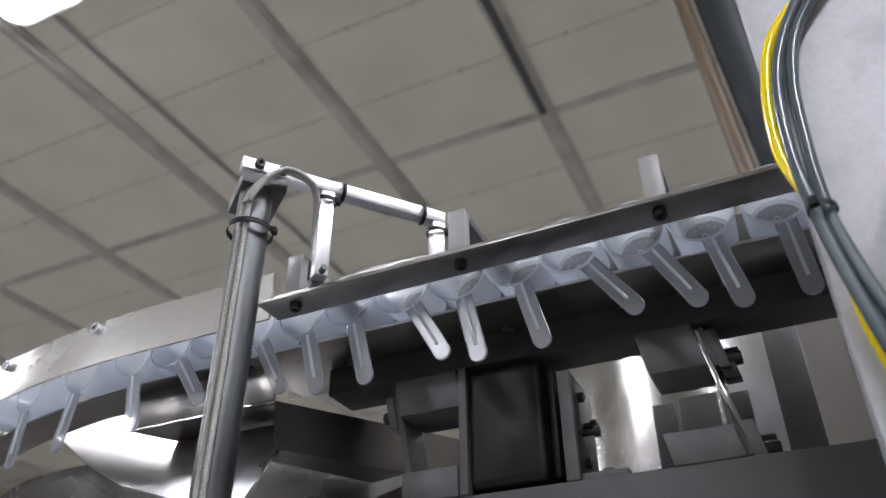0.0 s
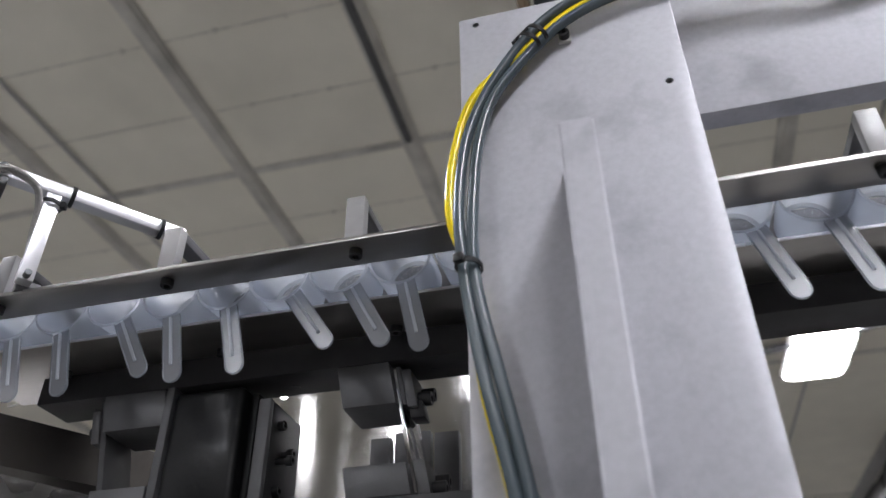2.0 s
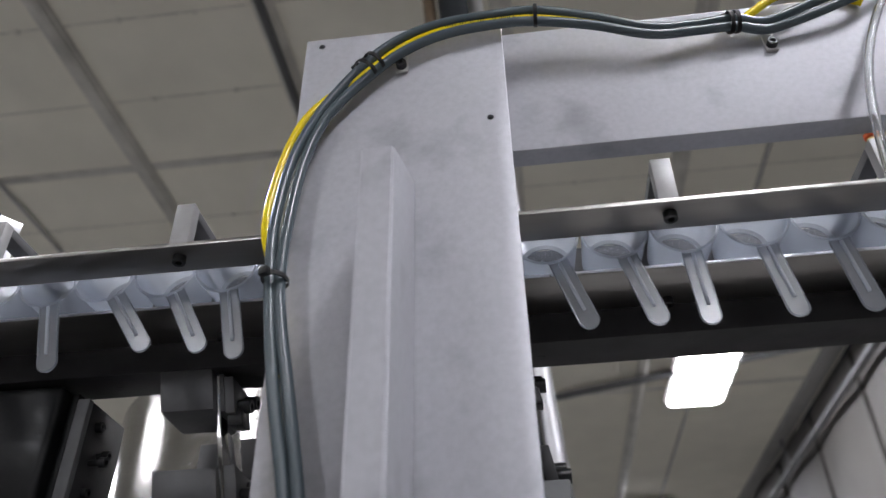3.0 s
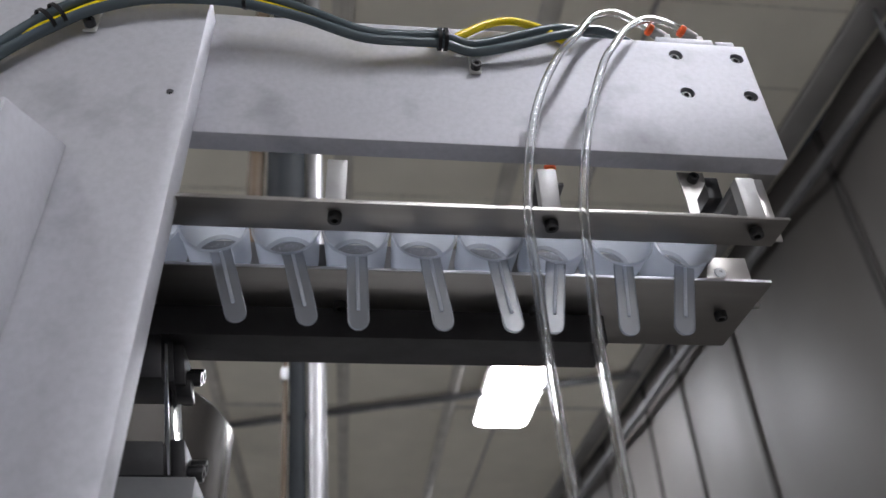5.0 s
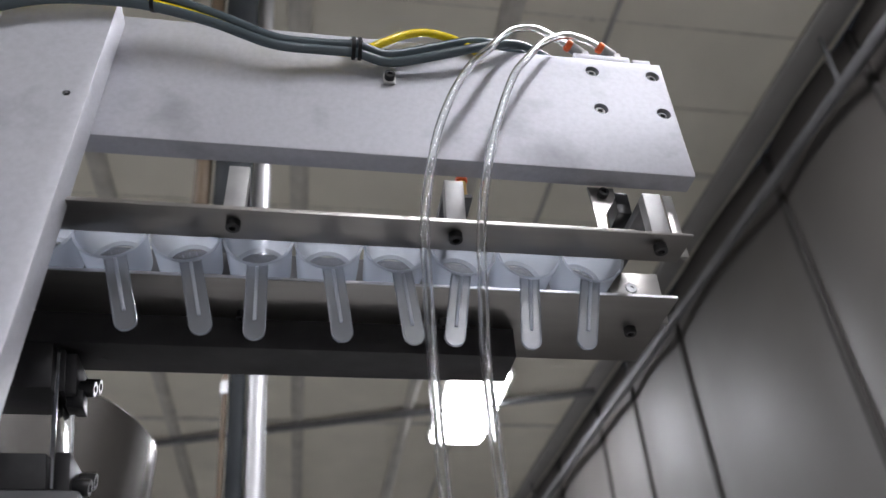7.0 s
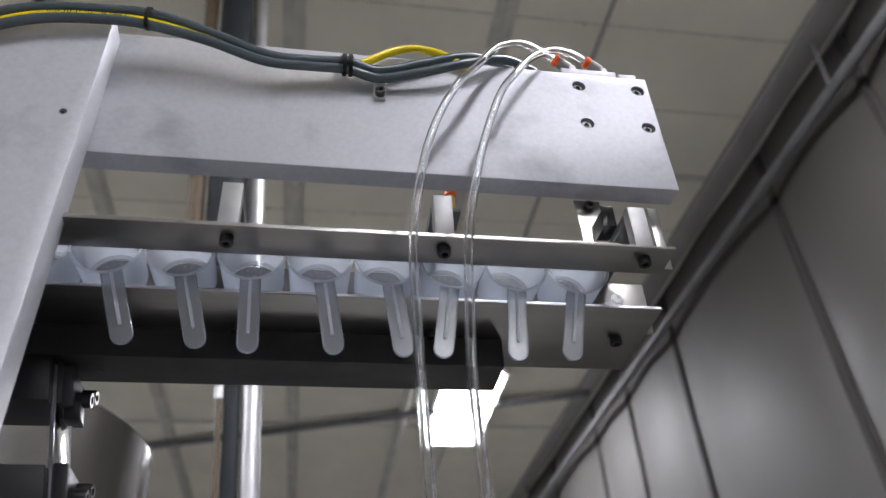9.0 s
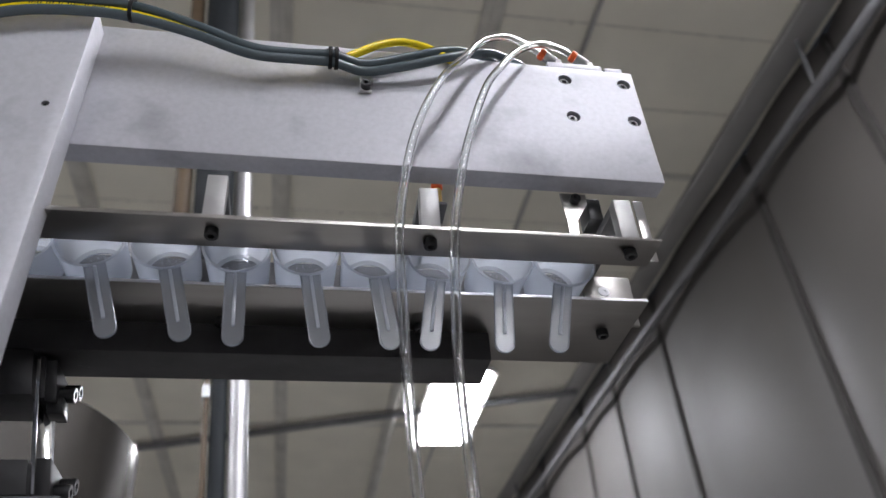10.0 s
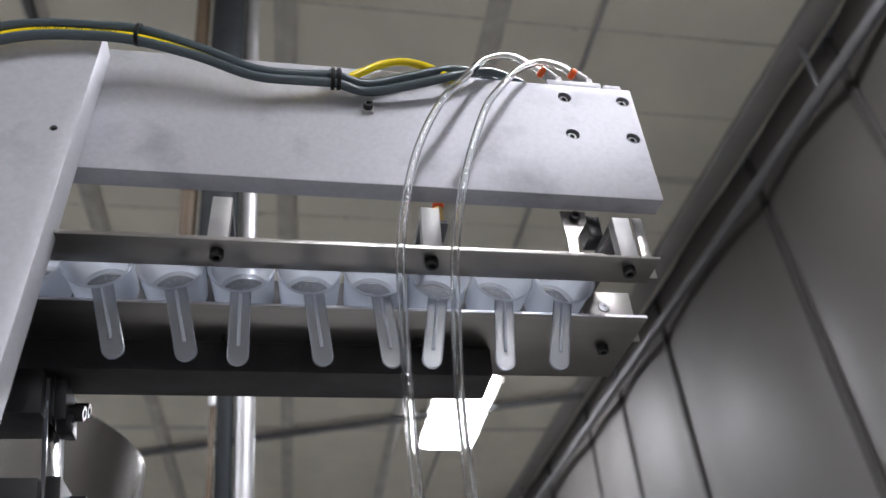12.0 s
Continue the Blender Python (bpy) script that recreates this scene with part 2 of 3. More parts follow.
def screw_mesh(name, r, h, mat):
    """A socket-head cap screw: its head stands along +z from the origin."""
    bm = bmesh.new()
    seg = 24
    def ring(rad, z, six=False):
        out = []
        for i in range(seg):
            a = 2 * math.pi * i / seg
            rr = rad
            if six:
                b = (a % (math.pi / 3)) - math.pi / 6
                rr = rad * math.cos(math.pi / 6) / math.cos(b)
            out.append(bm.verts.new((rr * math.cos(a), rr * math.sin(a), z)))
        return out
    rings = [ring(r, 0), ring(r, h * 0.9), ring(r * 0.92, h), ring(r * 0.56, h, True), ring(r * 0.54, h * 0.45, True)]
    for a, b in zip(rings, rings[1:]):
        for i in range(seg):
            j = (i + 1) % seg
            bm.faces.new((a[i], a[j], b[j], b[i]))
    bm.faces.new(rings[-1])
    bm.faces.new(rings[0])
    return finish(bm, name, mat, 30)


def towards(p, d):
    """A pose at p whose z axis points along d."""
    return Matrix.Translation(p) @ Vector(d).to_track_quat("Z", "Y").to_matrix().to_4x4()


SCREW_M6 = screw_mesh("screw", 0.0050, 0.0060, BLACK)
SCREW_M5 = screw_mesh("screw", 0.0043, 0.0050, BLACK)
SCREW_BIG = screw_mesh("screw", 0.0058, 0.0105, BLACK)
SCREW_BRIGHT = screw_mesh("screw", 0.0058, 0.0050, ALU_BRIGHT)
SCREW_STEEL = screw_mesh("screw", 0.0050, 0.0060, POST)
DOWN, FRONT = (0, 0, -1), (0, -1, 0)


def tie_band(c, axis, rx, ry, width=0.0035, turn=0.0):
    """A cable tie round a bundle: an oval band and its square lock."""
    bm = bmesh.new()
    own = bmesh.new()
    rows = []
    for i in range(24):
        a = 2 * math.pi * i / 24
        d = Vector((math.cos(a) * rx, math.sin(a) * ry, 0))
        n = Vector((math.cos(a), math.sin(a), 0)) * 0.0011
        rows.append([own.verts.new(d + n * s + Vector((0, 0, z))) for s, z in ((0, -width / 2), (1, -width / 2), (1, width / 2), (0, width / 2))])
    for i in range(24):
        a, b = rows[i], rows[(i + 1) % 24]
        for k in range(4):
            j = (k + 1) % 4
            own.faces.new((a[k], a[j], b[j], b[k]))
    bm = join(bm, own)
    box(rx, rx + 0.0045, -0.003, 0.003, -0.003, 0.003, 0.0005, bm)
    m = towards(c, axis) @ pose(0, 0, 0, 0, 0, turn)
    bm.transform(m)
    return bm


# ---- the hall ----
CZ = 4.061
X0, X1, Y0, Y1 = -9.0, 2.14, -9.0, 13.0
WALL_SEAMS = (-6.9, -5.7, -4.5, -3.3, -2.1, -0.9, 0.25, 1.34, 2.07, 3.32, 4.12, 4.79, 5.9, 7.0, 8.2, 9.4, 10.6, 11.8)


def room():
    bm = box(X0 - 0.3, X1 + 0.3, Y0 - 0.3, Y1 + 0.3, -0.2, 0.0, 0)
    tagged(part("floor", bm, FLOOR, None), "grey sealed concrete floor of a factory hall", "floor", kind="structure")
    bm = box(X0, X1, Y0, Y1, CZ, CZ + 0.2, 0)
    tagged(part("ceiling", bm, CEILING, None), "off-white faced insulation ceiling in taped panels", "ceiling", kind="structure")
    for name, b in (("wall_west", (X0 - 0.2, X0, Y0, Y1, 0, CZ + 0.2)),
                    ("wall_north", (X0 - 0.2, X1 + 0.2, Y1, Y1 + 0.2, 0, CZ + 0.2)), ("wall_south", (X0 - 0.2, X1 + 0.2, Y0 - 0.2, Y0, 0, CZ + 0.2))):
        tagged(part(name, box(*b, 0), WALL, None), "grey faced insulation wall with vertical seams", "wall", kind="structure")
    # the east wall: faced insulation that sags into a soft bulge between its seams
    bm = bmesh.new()
    edges = (Y0,) + WALL_SEAMS + (Y1,)
    rows = []
    for a, b in zip(edges, edges[1:]):
        for k in range(8):
            u = k / 8
            swell = 0.045 * min(1.0, b - a) * math.sin(math.pi * u) ** 0.7
            rows.append((a + (b - a) * u, swell))
    rows.append((Y1, 0.0))
    grid = []
    for y, swell in rows:
        line = []
        for k in range(17):
            z = CZ * k / 16
            sag = 1.0 + 0.35 * math.sin(z * 1.9 + y * 0.7)
            line.append(bm.verts.new((X1 + 0.03 - swell * sag, y, z)))
        line.append(bm.verts.new((X1 + 0.2, y, CZ)))
        line.append(bm.verts.new((X1 + 0.2, y, 0)))
        grid.append(line)
    for a, b in zip(grid, grid[1:]):
        for k in range(len(a)):
            j = (k + 1) % len(a)
            bm.faces.new((a[k], a[j], b[j], b[k]))
    bm.faces.new(grid[0])
    bm.faces.new(grid[-1])
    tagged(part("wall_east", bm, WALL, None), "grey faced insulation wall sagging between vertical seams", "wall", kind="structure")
    # purlins under the ceiling panels, each with a rolled lip
    bm = bmesh.new()
    for x in (-8.3, -7.4, -6.6, -5.6, -4.72, -3.80, -2.86, -1.885, -1.01, -0.085, 0.735):
        box(x - 0.045, x + 0.045, Y0, Y1, CZ - 0.020, CZ, 0.006, bm)
        box(x - 0.012, x + 0.030, Y0, Y1, CZ - 0.034, CZ - 0.0202, 0.005, bm)
    tagged(part("ceiling_trim", bm, SEAM, None), "grey taped purlins between ceiling panels", "ceiling seam", kind="structure")
    # cross seams, and the finer creases of the facing with their washers
    bm = bmesh.new()
    for y in (-6.2, -3.4, -0.6, 2.24, 5.2, 8.7, 11.5):
        box(X0, X1 - 0.16, y - 0.022, y + 0.022, CZ - 0.010, CZ - 0.001, 0.003, bm)
    tagged(part("ceiling_cross_trim", bm, SEAM, None), "grey tape across the ceiling panels", "ceiling seam", kind="structure")
    bm = bmesh.new()
    rng = random.Random(5)
    for k in range(-3, 5):
        y = 2.24 + 0.425 * k
        if k == 0 or k == 7:
            continue
        box(-5.6, X1 - 0.18, y - 0.005, y + 0.005, CZ - 0.003, CZ - 0.0005, 0.001, bm)
        for x in (-3.80, -2.86, -1.885, -1.01, -0.085, 0.735):
            for side in (-0.20, 0.26):
                if rng.random() < 0.55:
                    c = x + side + rng.uniform(-0.08, 0.08)
                    cyl((c, y, CZ - 0.008), (c, y, CZ - 0.001), 0.013, 12, bm)
    tagged(part("ceiling_crease_trim", bm, CREASE, None), "fine creases and washers in the ceiling facing", "ceiling seam", kind="structure")
    bm = box(-1.027, -0.995, 0.2, 2.19, CZ - 0.06, CZ - 0.0345, 0.004)
    tagged(part("ceiling_slot_channel", bm, STEEL_DARK, None), "dark slotted steel channel along a ceiling seam", "channel", kind="structure")
    for x in (-2.64, 1.15):
        bm = cyl((x, Y0, CZ - 0.014), (x, Y1, CZ - 0.014), 0.011, 12)
        tagged(part("lamp_conduit", bm, STEEL_WHITE, None), "thin pale conduit feeding the ceiling lamps", "conduit", kind="structure")
    bm = box(1.96, 2.10, Y0, Y1, CZ - 0.036, CZ, 0.016, None, 4)
    tagged(part("roof_beam", bm, BEAM, None), "off-white painted steel roof beam below the ceiling", "beam", kind="structure")
    bm = cyl((2.065, Y0, 3.79), (2.065, Y1, 3.79), 0.026, 20)
    tagged(part("conduit_pipe", bm, PIPE_GREY, None), "grey steel pipe along the wall under the ceiling", "pipe", kind="structure")
    for y in (-6.1, -3.6, -1.1, 1.40, 3.9, 6.4, 8.9):
        bm = cyl((2.03, y - 0.05, CZ - 0.034), (2.065, y, 3.815), 0.010, 12)
        tagged(part("pipe_hanger", bm, PIPE_GREY, None), "grey steel hanger between beam and pipe", "hanger", kind="structure")
    bm = bmesh.new()
    for y in WALL_SEAMS:
        box(X1 + 0.008, X1 + 0.034, y - 0.020, y + 0.020, 0, CZ, 0.004, bm)
    tagged(part("wall_trim", bm, WALL_SEAM, None), "dark vertical seams of the insulated wall", "wall seam", kind="structure")
    # brace rod across the ceiling
    path = smooth_path([(-3.2, 6.2, CZ - 0.05), (-1.2, 5.57, CZ - 0.05), (0.5, 5.0, CZ - 0.05), (2.05, 4.5, CZ - 0.05)], 4)
    tagged(part("brace_rod", sweep(path, 0.028, 12), PIPE_GREY, None), "dark steel brace rod under the ceiling", "rod", kind="structure")


room()


def ceiling_lamp(x, y):
    lamp = thing("ceiling_lamp", "white ceiling panel lamp, switched on, with glowing diffuser", "lamp", "ceiling lamps of the hall", at=(x, y, CZ))
    def slab(w, h, r, z0, z1):
        outline = []
        for cx, cy, a0 in ((w - r, h - r, 0), (r - w, h - r, 90), (r - w, r - h, 180), (w - r, r - h, 270)):
            outline += [(x + cx + r * math.cos(radians(a0 + k * 15)), y + cy + r * math.sin(radians(a0 + k * 15))) for k in range(7)]
        return prism(outline, z0, z1)

    part("housing", slab(0.235, 0.625, 0.09, CZ - 0.055, CZ - 0.0345), STEEL_WHITE, lamp)
    bm = slab(0.205, 0.60, 0.07, CZ - 0.064, CZ - 0.0555)
    part("diffuser", bm, LAMP_GLOW, lamp, "glowing white diffuser")


for lx in (-6.2, -2.57, 1.165):
    for ly in (-4.5, 0.16, 4.82):
        ceiling_lamp(lx, ly)
# unseen extra lamp off the grid, added to light the arm's front
ceiling_lamp(1.165, -2.1)
ceiling_lamp(1.08, 8.42)

PY = 1.2


def pipes():
    """A dark pipe with a wide sleeve, a bright one and a brown conduit, leaning a little on their way up."""
    def spot(off, z):
        return Vector((0.062 + off - 0.070 * z, PY, z))

    for off, r, wide, shift, mat, label in ((-0.046, 0.0070, 0.022, -0.086, PIPE_BROWN, "brown painted conduit with a wide upper sleeve"),
                                            (-0.018, 0.0180, 0.050, -0.034, PIPE_DARK, "dark grey pipe with a wide upper sleeve"),
                                            (0.024, 0.0215, 0, 0, PIPE_BRIGHT, "bright galvanised pipe up to the ceiling")):
        p = thing("service_pipe", label, "pipe", "pipes behind the machine", at=spot(off, 0))
        part("tube", cyl(spot(off, 0), spot(off, CZ), r, 28), mat, p)
        if wide:
            part("sleeve", cyl(spot(off + shift, 2.55), spot(off + shift, CZ - 0.04), wide, 36), mat, p)
        if mat is PIPE_BROWN:
            part("clip", cyl(spot(off, 2.27), spot(off, 2.30), r + 0.004, 20), PIPE_BRIGHT, p, "bright steel clip")


pipes()


# ---- the stand: column plate, rib and arm ----
def stand():
    st = thing("machine_stand", "blasted aluminium stand of column plate, rib and side arm", "machine stand", at=(-0.187, -0.016, 0))
    bm = panel_with_holes(-0.268, -0.105, 0.0, 1.994, -0.029, -0.004, [(-0.254, 1.984, 0.0027, 0.02), (-0.119, 1.883, 0.0027, 0.02)], 0.0012)
    part("column_plate", bm, ALU, st)
    # black plugs added inside the holes to keep their depth dark
    for x, z in ((-0.254, 1.984), (-0.119, 1.883)):
        part("hole_shade", cyl((x, -0.0268, z), (x, -0.0150, z), 0.0026, 20, None, 0.0003), BLACK, st)
    bm = bmesh.new()
    side = [(-0.111, 0.0), (-0.0292, 0.0), (-0.0292, 1.828), (-0.111, 1.786)]
    left = [bm.verts.new((-0.195, y, z)) for y, z in side]
    right = [bm.verts.new((-0.175, y, z)) for y, z in side]
    bm.faces.new(left)
    bm.faces.new(right)
    for i in range(4):
        bm.faces.new((left[i], left[(i + 1) % 4], right[(i + 1) % 4], right[i]))
    bmesh.ops.bevel(bm, geom=bm.edges[:], offset=0.0014, segments=2, affect="EDGES")
    part("rib", bm, ALU, st)
    bores = [(x, z, 0.0062, 0.0075) for x in (0.283, 0.340) for z in (1.941, 1.988)]
    bores = [(x - (0.002 if x > 0.3 else 0), z, r, d) for x, z, r, d in bores]
    bm = panel_with_holes(-0.262, 0.349, 1.870, 2.005, -0.0037, 0.0153, bores, 0.0012)
    part("arm", bm, ALU, st)
    for x, z, r, d in bores:
        place("screw", SCREW_M5, BLACK, st, towards((x, -0.0037 + d, z), FRONT))
    part("foot_plate", box(-0.33, -0.04, -0.16, 0.06, 0.0, 0.02, 0.002), ALU, st)


stand()


# ---- the straight track ----
RAIL_X = (-0.661, -0.509, -0.356, 0.0, 0.1524, 0.3048)


def guide_rail():
    g = thing("guide_rail", "thin stainless guide strip screwed under the track brackets", "guide rail", at=(-0.18, 0.0, 1.8))
    part("strip", box(-0.692, 0.326, -0.012, 0.020, 1.8020, 1.8045, 0.0004), SHEET, g)
    part("backing_strip", box(-0.675, 0.283, -0.0095, 0.018, 1.8046, 1.8075, 0.0004), SHEET, g)
    for x in RAIL_X:
        place("screw", SCREW_M6, BLACK, g, towards((x, 0.001, 1.802), DOWN))


def bracket(x):
    b = thing("rail_bracket", "machined aluminium bracket bent over the track", "bracket", "rail brackets", at=(x, 0, 1.8075))
    part("front_leg", box(x - 0.0072, x + 0.0072, -0.0065, 0.0035, 1.8076, 1.8465, 0.0007), BRACKET, b)
    # top bar and rear leg take the darker BLOCK grey
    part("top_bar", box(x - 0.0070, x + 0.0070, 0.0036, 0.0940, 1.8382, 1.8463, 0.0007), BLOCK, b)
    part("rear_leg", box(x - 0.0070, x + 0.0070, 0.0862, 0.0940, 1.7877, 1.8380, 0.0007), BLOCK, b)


def track():
    t = thing("feed_track", "stainless sheet track with ledge and rear wall", "track", at=(-0.19, 0.09, 1.785))
    part("ledge", box(-0.745, 0.333, 0.0440, 0.142, 1.7850, 1.7875, 0.0004), SHEET, t)
    # front edge as a brighter metal strip, for the reflection along it
    part("ledge_lip_glint", box(-0.745, 0.332, 0.0431, 0.0439, 1.7853, 1.7874, 0), ALU_BRIGHT, t)
    # darker grey than the ledge: the shade behind the cups as colour
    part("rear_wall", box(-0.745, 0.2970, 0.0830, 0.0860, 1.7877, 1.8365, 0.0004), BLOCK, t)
    part("end_plate", box(0.2975, 0.3415, 0.0830, 0.0858, 1.7877, 1.8365, 0.0004), SHEET, t)
    x = 0.3156
    bm = spun([(0, 0.3), (0.0016, 0.3), (0.0016, 1), (0.0046, 1), (0.0052, 0)], (x, 0.0830, 1.8206), (x, 0.0818, 1.8206), 20)
    part("countersunk_screw", bm, ALU_BRIGHT, t)
    for x in RAIL_X:
        place("screw", SCREW_M6, BLACK, t, towards((x + 0.004, 0.0885, 1.785), DOWN))


def support_bar():
    b = thing("support_bar", "blackened steel bar under the feed track", "bar", at=(-0.22, 0.117, 1.76))
    bm = box(-0.685, 0.214, 0.0957, 0.138, 1.7590, 1.7848, 0.0010)
    part("bar", bm, BAR, b)
    # bolt holes drawn as thin black discs, their inner dark as colour
    for x in (-0.096, -0.33, -0.45, -0.64):
        part("bolt_hole_disc", cyl((x, 0.1206, 1.7587), (x, 0.1206, 1.7595), 0.0035, 16, None, 0), BLACK, b)


guide_rail()
for rx in RAIL_X:
    bracket(rx)
track()
support_bar()


# ---- scoops on the track ----
def scoop_meshes():
    # cup: its open rim lies in the plane y = 0 round the origin, its floor behind
    ro, rb, dep, w = 0.0247, 0.0226, 0.044, 0.0012
    prof = [(rb - 0.004, 1.0), (rb - 0.0015, 0.990), (rb, 0.955), (ro - 0.0006, 0.050), (ro + 0.0003, 0.040), (ro + 0.0004, 0.005), (ro, 0.0), (ro - w * 1.3, 0.0),
            (ro - w * 1.5, 0.03), (rb - w, 0.94), (rb - 0.0040, 0.968), (rb - 0.004, 1.0)]
    cup = finish(spun(prof, (0, 0, 0), (0, dep, 0), 40), "cup", SCOOP, 40)
    # floor of the cup: sheerer and greyer to paint its shade, with a shallow moulded ring
    prof = [(0, 0.999), (rb - 0.0042, 0.999), (rb - 0.0042, 0.972), (0.0162, 0.972), (0.0156, 0.962), (0.0146, 0.962), (0.0140, 0.972), (0, 0.972)]
    base = finish(spun(prof, (0, 0, 0), (0, dep, 0), 40), "cup_floor", DIM_FLOOR_PP, 30)
    bm = bmesh.new()
    # handle with rounded end and raised middle ridge
    own = bmesh.new()
    outline = [(-0.0072, -0.0246), (0.0072, -0.0246)] + [(0.0072 * math.cos(-math.pi * k / 10), -0.0771 + 0.0072 * math.sin(-math.pi * k / 10)) for k in range(11)]
    f = [own.verts.new((x, 0.0003, z)) for x, z in outline]
    b = [own.verts.new((x, 0.0030, z)) for x, z in outline]
    own.faces.new(f)
    own.faces.new(b)
    for i in range(len(f)):
        j = (i + 1) % len(f)
        own.faces.new((f[i], f[j], b[j], b[i]))
    bmesh.ops.bevel(own, geom=own.edges[:], offset=0.0006, segments=2, affect="EDGES")
    join(bm, own)
    rim = [Vector((x * 0.955, 0.0002, z)) for x, z in [outline[1]] + outline[2:] + [outline[0]]]
    sweep(rim, 0.0006, 8, 0, bm)
    handle = finish(bm, "handle", HANDLE_PP, 40)
    # ridge in whiter plastic, which paints the bright line of its reflection
    ridge = finish(box(-0.0012, 0.0012, -0.0018, 0.0002, -0.0700, -0.0265, 0.0006), "ridge", RIDGE_GLINT_PP, 40)
    # raised triangle mark on the cup's floor
    bm = bmesh.new()
    c = [Vector((0.0044 * math.cos(a), 0, 0.0044 * math.sin(a))) for a in (math.pi / 2, math.pi * 7 / 6, math.pi * 11 / 6)]
    for i in range(3):
        p, q = c[i].lerp(c[(i + 1) % 3], 0.08), c[i].lerp(c[(i + 1) % 3], 0.92)
        sweep([p + Vector((0, dep * 0.963, 0.0035)), q + Vector((0, dep * 0.963, 0.0035))], 0.0005, 6, 0, bm)
    for k in range(16):
        a = 2 * math.pi * k / 16
        d = Vector((math.cos(a), 0, math.sin(a)))
        sweep([d * 0.0125 + Vector((0, dep * 0.965, 0)), d * 0.0142 + Vector((0, dep * 0.965, 0))], 0.0003, 5, 0, bm)
    mark = finish(bm, "moulded_mark", HANDLE_PP, 40)
    return cup, base, handle, ridge, mark


CUP, CUP_FLOOR, HANDLE, RIDGE, MARK = scoop_meshes()


def scoop(x, y, z, tilt, turn=0.0):
    s = thing("plastic_scoop", "frosted white plastic scoop hanging by its cup in the track", "scoop", "scoops in the feed track")
    for name, me in (("cup", CUP), ("handle", HANDLE)):
        ob = new(name, me)
        ob.parent = s
        for sub, sub_me in ((("cup_floor", CUP_FLOOR), ("moulded_mark", MARK)) if name == "cup" else (("ridge", RIDGE),)):
            o2 = new(sub, sub_me)
            o2.parent = ob
    s.matrix_basis = pose(x, y, z, 0, tilt, turn)
    return s


RIM_Y, CUP_Z = 0.0300, 1.8125
for sx, tilt in ((-0.0866, 18), (-0.0356, 15), (0.0148, 3), (0.0645, 9), (0.1143, 8), (0.1641, -8), (0.2139, -5), (0.2637, -12)):
    scoop(sx, RIM_Y, CUP_Z, -tilt)
for sx, tilt in ((-0.7750, 30), (-0.7281, 29), (-0.6739, 15), (-0.6268, 14), (-0.5770, 29), (-0.5255, 12), (-0.4770, 14), (-0.4315, 34), (-0.3812, 28), (-0.3321, 12),
                 (-0.2800, 5), (-0.2300, 9), (-0.1810, 12), (-0.1340, 4)):
    scoop(sx, RIM_Y, CUP_Z, -tilt)


# ---- bowl and curved track ----
BOWL_R, BEND_X = 1.0, -0.83


def bend(x):
    """How far the line of the track has swung back at x."""
    return BOWL_R - math.sqrt(BOWL_R ** 2 - min(0.0, x - BEND_X) ** 2)


def bowl_line(x0, x1, y, n=36):
    return [(x, y + bend(x)) for x in [x0 + (x1 - x0) * k / n for k in range(n + 1)]]


for sx, tilt in ((-0.8210, 35), (-0.8670, 12), (-0.9400, -9), (-1.0290, 0), (-1.1000, -12)):
    scoop(sx, RIM_Y - 0.002 + bend(sx), CUP_Z, -tilt, math.degrees(math.asin(min(0.0, sx - BEND_X) / BOWL_R)))


